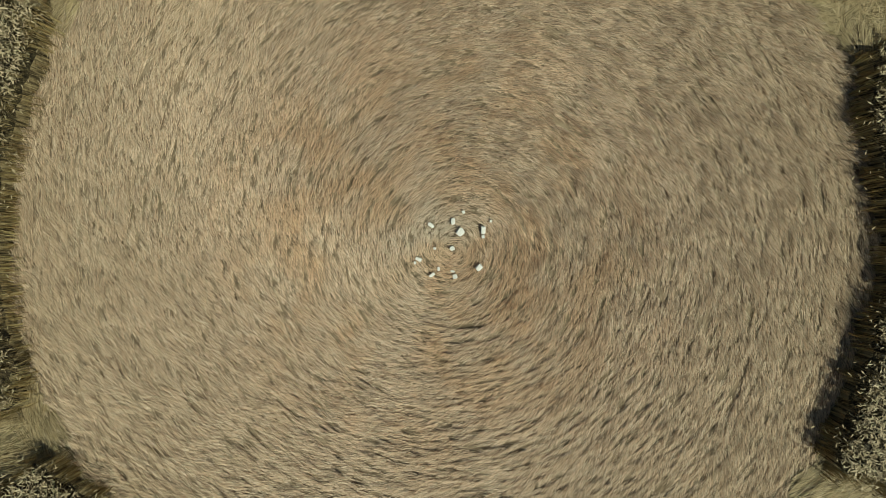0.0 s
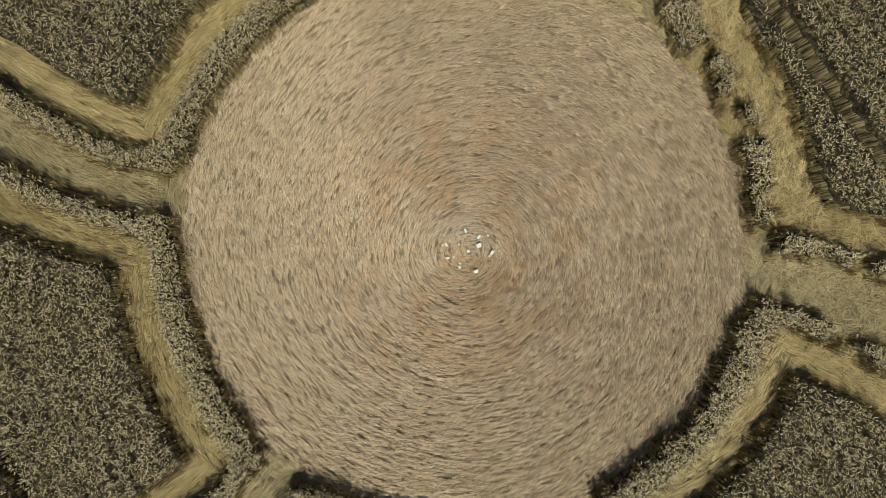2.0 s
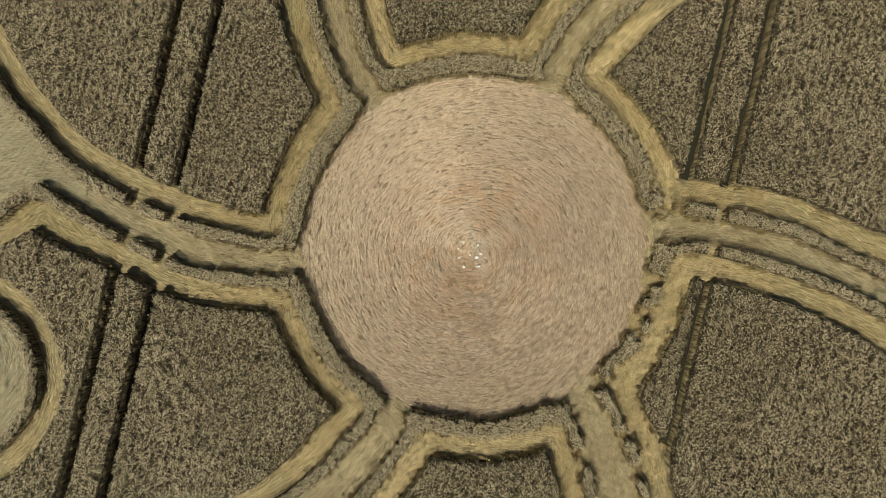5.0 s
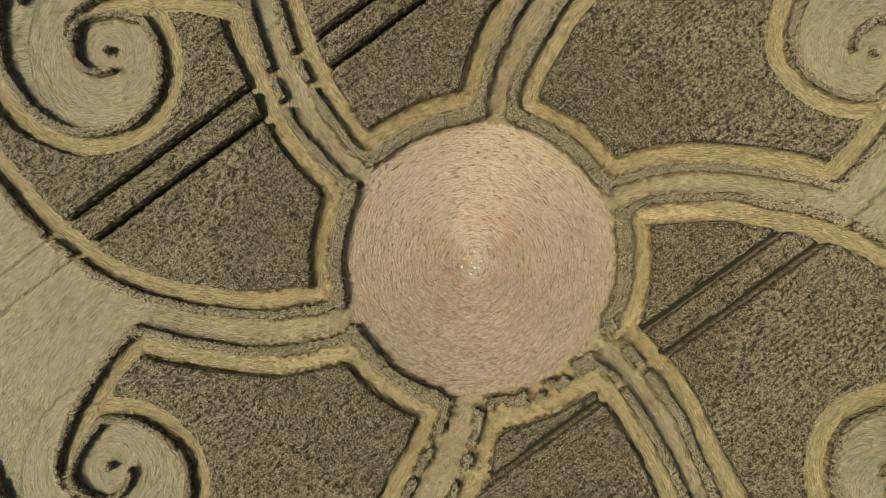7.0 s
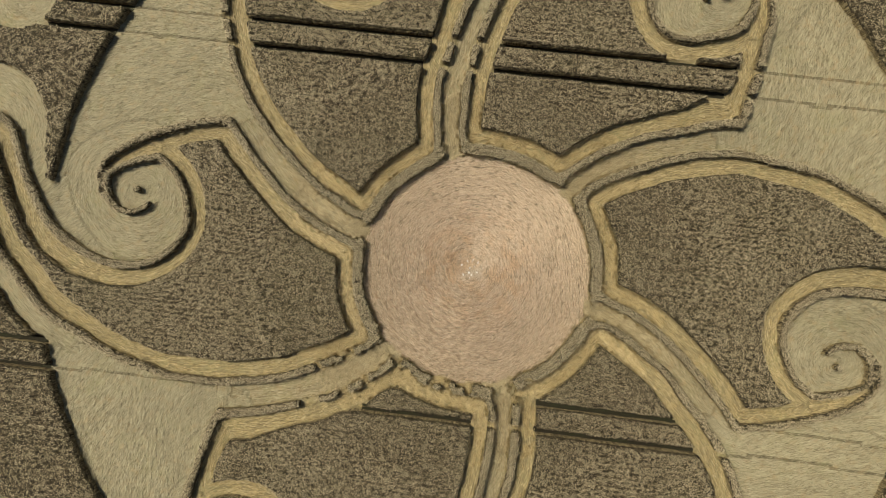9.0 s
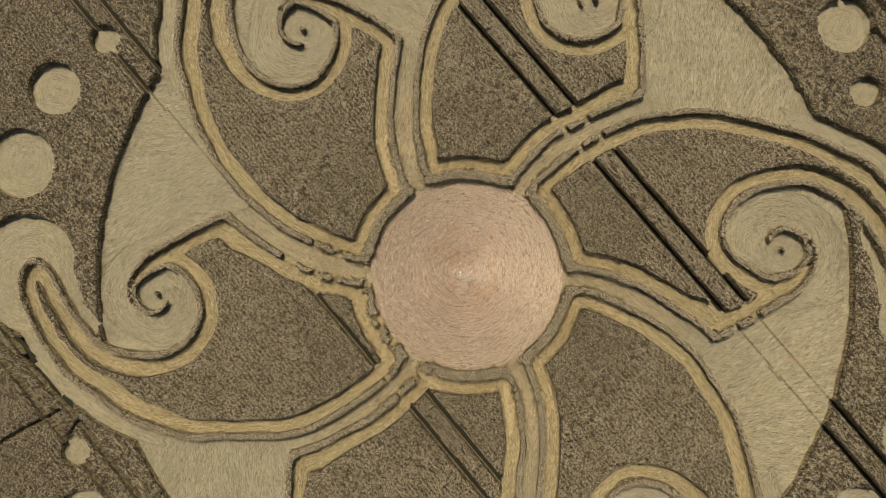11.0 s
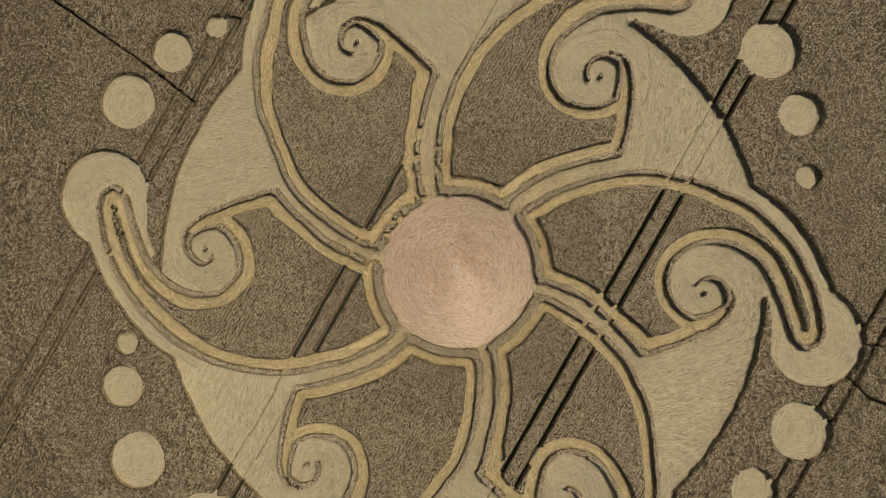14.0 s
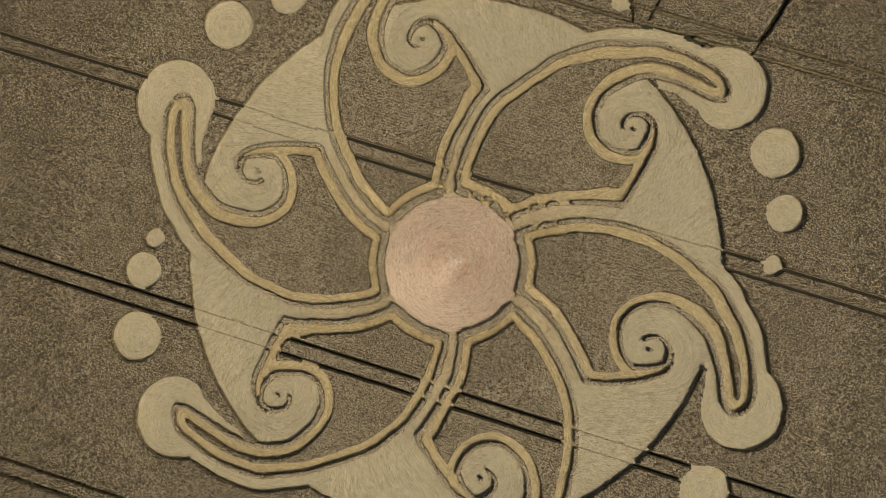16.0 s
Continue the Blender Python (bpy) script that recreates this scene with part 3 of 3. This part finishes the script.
def dress_standing(ob, what, number, spots):
    x, y, way, tall, d, k, n, near = spots
    m = (k == what) & (d > 0.0)
    if number is not None:
        m &= n == number
    ex, ey, a, c = x[m], y[m], way[m], int(m.sum())
    z = (TOP + 0.03 + 0.05 * wobble(ex, ey, 2.5, 21) + tall[m] + rng.uniform(-0.06, 0.05, c) - (0.03 if what == WALLS else 0)) * smooth_up(SHOULDER, ex, ey)
    tilt = rng.uniform(-0.4, 0.75, c)
    reach = np.hypot(ex, ey)
    slight = np.interp(reach, [27, 35, 42, 50], [1.0, 1.25, 1.28, 1.6])
    size = rng.uniform(0.08, 0.125, c) * slight
    at = np.stack([ex, ey, z], 1)
    to = at + np.stack([np.cos(a) * np.cos(tilt), np.sin(a) * np.cos(tilt), np.sin(tilt)], 1) * size[:, None]
    strands("ear_cover", at, to, rng.uniform(0.016, 0.026, c) * slight * (1.0 if near else 1.3), EARS, ob, blunt=bool(near))


SPOTS = []
for (x, y, way, tall), near in ((plants(0.11, 0.13, 7.5, 15.0, 8, 0.046), True), (plants(0.11, 0.125, 15.0, 31.3, 8, 0.048), False),
                                (plants(0.055, 0.08, 7.5, 37.0, 3, 0.05, 0.1), None),
                                (plants(0.11, 0.15, 31.3, 46.0, 4, 0.048), False), (plants(0.165, 0.19, 46.0, 62.0, 3, 0.06), False)):
    d, k, n = smooth_up(D, x, y), look_up(KIND, x, y), look_up(NUMBER, x, y)
    keep = (d > 0.0) & (k == WALLS) if near is None else d > np.where(k == WALLS, 0.0, 0.05)
    SPOTS.append([f[keep] for f in (x, y, way, tall, d, k, n)] + [near])

STANDING = []
for k in range(6):
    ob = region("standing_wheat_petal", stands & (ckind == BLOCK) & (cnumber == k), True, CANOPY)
    tagged(ob, "block of ripe brown standing wheat shaped like a curling petal", "wheat", "petals of standing wheat")
    STANDING.append((ob, BLOCK, k))
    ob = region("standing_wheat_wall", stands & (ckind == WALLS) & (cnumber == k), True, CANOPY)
    tagged(ob, "thin wall of standing wheat left between two flattened paths", "wheat", "walls of standing wheat")
    STANDING.append((ob, WALLS, k))
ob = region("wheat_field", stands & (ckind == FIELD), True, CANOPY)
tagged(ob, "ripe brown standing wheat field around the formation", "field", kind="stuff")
STANDING.append((ob, FIELD, None))
outer = []
for a, b in ((-400, -HALF), (-HALF, HALF), (HALF, 400)):
    for c, d in ((-400, -HALF), (-HALF, HALF), (HALF, 400)):
        if (a, c) != (-HALF, -HALF):
            outer.append([(a, c), (b, c), (b, d), (a, d)])
outer = np.stack(from_rows(*np.array(outer, float).reshape(-1, 2).T), 1)
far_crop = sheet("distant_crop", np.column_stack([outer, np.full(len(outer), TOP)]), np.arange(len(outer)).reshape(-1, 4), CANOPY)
far_crop.parent = ob
tagged(far_crop, kind="stuff")
for ob, what, number in STANDING:
    for spots in SPOTS:
        dress_standing(ob, what, number, spots)

# stems that show along the cut faces of the walls
ei, ej = np.nonzero((D < np.where((KIND == WALLS) & (np.hypot(gx, gy) < 13), 0.24, 0.13)) & (D > -0.02) & (np.hypot(gx, gy) < 45) & (KIND != L_TRAM) & ~by_track)
reps = np.where(np.hypot(gx[ei, ej], gy[ei, ej]) < 13, 85, 12)
ei, ej = np.repeat(ei, reps), np.repeat(ej, reps)
px, py = vx[ei, ej] + rng.uniform(-0.13, 0.13, len(ei)), vy[ei, ej] + rng.uniform(-0.13, 0.13, len(ei))
bunch = 0.5 + 0.5 * wobble(px, py, 0.17, 41)
bunched = rng.uniform(0, 1, len(ei)) < 0.35 + bunch
ei, ej, px, py = ei[bunched], ej[bunched], px[bunched], py[bunched]
nx, ny = from_rows(-du[ei, ej], -dv[ei, ej])
slope = np.maximum(np.hypot(nx, ny), 0.5)
nx, ny = nx / slope, ny / slope
lean = np.where(rng.uniform(0, 1, len(ei)) < 0.16, rng.uniform(0.03, 0.24, len(ei)), rng.uniform(-0.14, 0.04, len(ei)))
out = rng.uniform(-0.04, 0.10, len(ei))
foot = np.stack([px + nx * out, py + ny * out, np.zeros(len(ei))], 1)
ek, en = look_up(KIND, px, py), look_up(NUMBER, px, py)
ek = np.where(ek >= L_DISC, np.where(np.hypot(px, py) < FAN, WALLS, FIELD), ek)
head = foot + np.stack([nx * lean + 0.12 * wobble(px, py, 0.2, 42) + rng.normal(0, 0.03, len(ei)), ny * lean + 0.12 * wobble(px, py, 0.2, 43) + rng.normal(0, 0.03, len(ei)), rng.uniform(0.45, 0.76, len(ei)) - np.abs(lean) * 0.5], 1)
for ob, what, number in STANDING:
    m = (ek == what) if number is None else (ek == what) & (en == number)
    strands("stem_fringe", foot[m], head[m], rng.uniform(0.012, 0.026, m.sum()), STALKS, ob)
    eared = np.nonzero(m & (rng.uniform(0, 1, len(m)) < np.where(np.hypot(foot[:, 0], foot[:, 1]) < 13, 0.10, 0.25)))[0]
    size, a = rng.uniform(0.09, 0.14, len(eared)), rng.uniform(0, 2 * math.pi, len(eared))
    tip = head[eared] + np.stack([nx[eared] * 0.03 + np.cos(a) * size * 0.7, ny[eared] * 0.03 + np.sin(a) * size * 0.7, size * rng.uniform(-0.3, 0.9, len(eared))], 1)
    strands("edge_ear_cover", head[eared], tip, rng.uniform(0.018, 0.03, len(eared)), EARS, ob, blunt=True)

# ---- what lies flat ----
LAID = [("flattened_circle", L_DISC, None, DISC, LOOSE_DISC, "large circle of wheat flattened in a swirl, pinkish straw", "circle", "")]
for k in range(2 * len(TRAMS)):
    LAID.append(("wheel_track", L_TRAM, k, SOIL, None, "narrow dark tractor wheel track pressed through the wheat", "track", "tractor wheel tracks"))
    LAID.append(("wheel_track", L_RUT, k, RUT_STRAW, LOOSE_PALE, "faint brown wheel track showing through flattened straw", "track", "tractor wheel tracks"))
for k in range(len(TRACKS)):
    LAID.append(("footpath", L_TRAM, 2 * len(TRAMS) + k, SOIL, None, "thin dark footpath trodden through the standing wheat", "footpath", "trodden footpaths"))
for k in range(6):
    LAID.append(("outline_path", L_STRIP, k, GOLD, LOOSE_GOLD, "narrow golden path of wheat flattened round a petal", "path", "paths round the petals"))
    LAID.append(("arm_path", L_ARM, k, ARM_STRAW, LOOSE_ARM, "curved path of flattened wheat leading from the circle", "path", "paths from the centre"))
    LAID.append(("flattened_fan", L_FAN, k, PALE, LOOSE_PALE, "broad pale fan of flattened wheat ending in a spiral", "flattened wheat", "flattened fans"))
    LAID.append(("hooked_path", L_BLOB, k, PALE, LOOSE_PALE, "pale flattened path that ends in a round patch", "flattened wheat", "hooked paths"))
for k in range(18):
    size = ("large", "middle-sized", "small")[k % 3]
    LAID.append(("satellite_circle", L_SAT, k, PALE, LOOSE_PALE, size + " circle of swirled flattened wheat in the field", "circle", "satellite circles"))
sx1, sy1 = scatter(700000, 0.0, 8.4)
sx4, sy4 = scatter(480000, 8.0, 13.5)
sx2, sy2 = scatter(470000, 8.0, 31.0)
sx3, sy3 = scatter(300000, 30.0, 43.0)
px, py = np.concatenate([sx1, sx2, sx3, sx4]), np.concatenate([sy1, sy2, sy3, sy4])
pd, pk, pn = smooth_up(D, px, py), look_up(KIND, px, py), look_up(NUMBER, px, py)
keep = (pd < -0.04) & (pk >= L_DISC)
px, py, pk, pn = px[keep], py[keep], pk[keep], pn[keep]
across = (-px * math.sin(TRAM_ANGLE) + py * math.cos(TRAM_ANGLE))[:, None] - np.array([c + g for c in TRAMS for g in (-0.92, 0.92)])
keep = (np.abs(across).min(1) > 0.2) | (rng.uniform(0, 1, len(px)) < 0.55) | (pk == L_DISC)
px, py, pk, pn = px[keep], py[keep], pk[keep], pn[keep]
# pale straw of the fans lies over the outer ends of the arms
far_out = (pk == L_ARM) & (rng.uniform(0, 1, len(px)) < np.clip((np.hypot(px, py) - 13) / 6, 0, 1))
pn = np.where(far_out, fan_of(np.hypot(px, py), np.degrees(np.arctan2(py, px))), pn)
pk = np.where(far_out, L_FAN, pk)
# stems lie in bundles, with gaps between
ox, oy = px - SWIRL[0], py - SWIRL[1]
along = np.where(pk == L_DISC, np.arctan2(oy, ox) * np.maximum(np.hypot(ox, oy), 1.0), look_up(C1, px, py))
aside = np.where(pk == L_DISC, np.hypot(ox, oy), np.where(pk == L_SAT, look_up(C3, px, py), look_up(C2, px, py)) / 12)
along = np.where(pk == L_SAT, np.arctan2(look_up(C2, px, py), look_up(C1, px, py)) * 1.5, along)
ring = np.isin(pk, (L_FAN, L_BLOB)) & (np.abs(np.hypot(look_up(C1, px, py), look_up(C2, px, py)) - 6) < 0.1)      # pits and round patches turn about their middle
along = np.where(ring, np.arctan2(look_up(C2, px, py), look_up(C1, px, py)) * 2.5, along)
aside = np.where(ring, look_up(C3, px, py) / 12, aside)
BUNDLE = 0.75 * wobble(along * 0.15 + aside * 0.1, aside, 0.034, 51) + 0.22 * wobble(along * 0.2 - aside * 0.1, aside, 0.085, 52)
FURROW = 0.4 * wobble(along * 0.12, aside, 0.17, 53)
BUNDLE = BUNDLE + np.where(np.isin(pk, (L_STRIP, L_ARM, L_SAT)), FURROW, np.where(ring, 0.6 * FURROW, 0))
keep = BUNDLE > np.where(pk == L_DISC, -0.30, np.where(np.isin(pk, (L_FAN, L_BLOB)), -0.55, -0.3))
px, py, pk, pn, BUNDLE = px[keep], py[keep], pk[keep], pn[keep], BUNDLE[keep]
heads = np.where(pk == L_DISC, -1, 1)       # the large circle is laid clockwise
plx, ply = heads * look_up(LX, px, py), heads * look_up(LY, px, py)
for name, what, number, material, loose, label, category, group in LAID:
    mask = ~stands & (ckind == what)
    m = pk == what
    if number is not None:
        mask, m = mask & (cnumber == number), m & (pn == number)
    if not mask.any():
        continue
    ob = tagged(region(name, mask, False, material), label, category, group, "structure" if what in (L_TRAM, L_RUT) else "")
    if loose is None:
        continue
    c = int(m.sum())
    size = rng.uniform(0.08, 0.22, c) if what == L_DISC else rng.uniform(0.2, 0.5, c)
    tousled = np.max([np.hypot(px[m] - bx, py[m] - by) < br for bx, by, br in BROKEN], 0)
    turn = rng.normal(0, np.where(tousled & (what != L_DISC), 0.8, 0.24 if what == L_DISC else 0.13 if what in (L_STRIP, L_ARM) else 0.22), c) + (0.15 if what in (L_STRIP, L_ARM) else 0.25) * wobble(px[m], py[m], 0.5, 33)
    if what == L_DISC:
        turn += 0.16
    wx, wy = plx[m] * np.cos(turn) - ply[m] * np.sin(turn), plx[m] * np.sin(turn) + ply[m] * np.cos(turn)
    at = np.stack([px[m], py[m], smooth_up(down, px[m], py[m]) + rng.uniform(-0.01, 0.02, c)], 1)
    lift = 0.05 * wobble(px[m], py[m], 0.15, 31) + (0.095 if what == L_DISC else 0.12) * np.clip(BUNDLE[m], -1, 1) + 0.025
    lift *= np.clip(np.hypot(px[m], py[m]) - 0.8, 0.15, 1)
    at[:, 2] += np.maximum(lift, 0) * 0.4
    to = at + np.stack([wx * size, wy * size, lift + rng.uniform(-0.03, 0.04, c)], 1)
    to[:, 2] += np.where(rng.uniform(0, 1, c) < 0.14, rng.uniform(0.03, 0.10, c), 0)       # tips that have sprung up
    strands("loose_straw", at, to, rng.uniform(0.006, 0.013, c) * (0.9 if what == L_DISC else 1.2) * np.where(np.hypot(px[m], py[m]) < 14, 1.0, 1.45), loose, ob)


# ---- chalk lumps at the centre ----
def chalk_lump(at, size, turn):
    bm = bmesh.new()
    bmesh.ops.create_cube(bm, size=1.0)
    bmesh.ops.bevel(bm, geom=bm.edges[:], offset=0.16, segments=1, affect="EDGES")
    for v in bm.verts:
        v.co += Vector(rng.uniform(-0.09, 0.09, 3))
        v.co.x *= size[0]
        v.co.y *= size[1]
        v.co.z *= size[2]
    me = bpy.data.meshes.new("chalk_lump")
    bm.to_mesh(me)
    bm.free()
    me.materials.append(CHALK)
    ob = new("chalk_lump", me)
    ob.matrix_world = pose(at[0], at[1], 0.12 + size[2] * 0.25, rng.uniform(-8, 8), rng.uniform(-8, 8), turn)
    return tagged(ob, "angular lump of white chalk lying on flattened straw", "stone", "chalk lumps at the centre")


for x, y, a, b, turn in ((-0.04, 0.17, 0.13, 0.07, -30), (0.36, 0.27, 0.08, 0.13, 10), (0.51, 0.08, 0.15, 0.13, 50), (0.92, 0.15, 0.09, 0.15, 5), (0.93, 0.03, 0.06, 0.07, 20),
                         (1.05, 0.32, 0.05, 0.05, 0), (-0.22, -0.47, 0.13, 0.07, -20), (-0.28, -0.54, 0.05, 0.06, 0), (0.38, -0.23, 0.09, 0.08, 30), (0.05, -0.74, 0.12, 0.06, 40),
                         (0.47, -0.74, 0.09, 0.09, 15), (0.90, -0.54, 0.11, 0.13, -40), (0.06, -0.25, 0.06, 0.05, 0), (0.54, 0.45, 0.06, 0.06, 20), (0.16, -0.62, 0.05, 0.08, 0), (0.42, -0.65, 0.08, 0.04, 0)):
    chalk_lump((x, y), (a * 0.9, b * 0.9, min(a, b) * 0.6), turn)
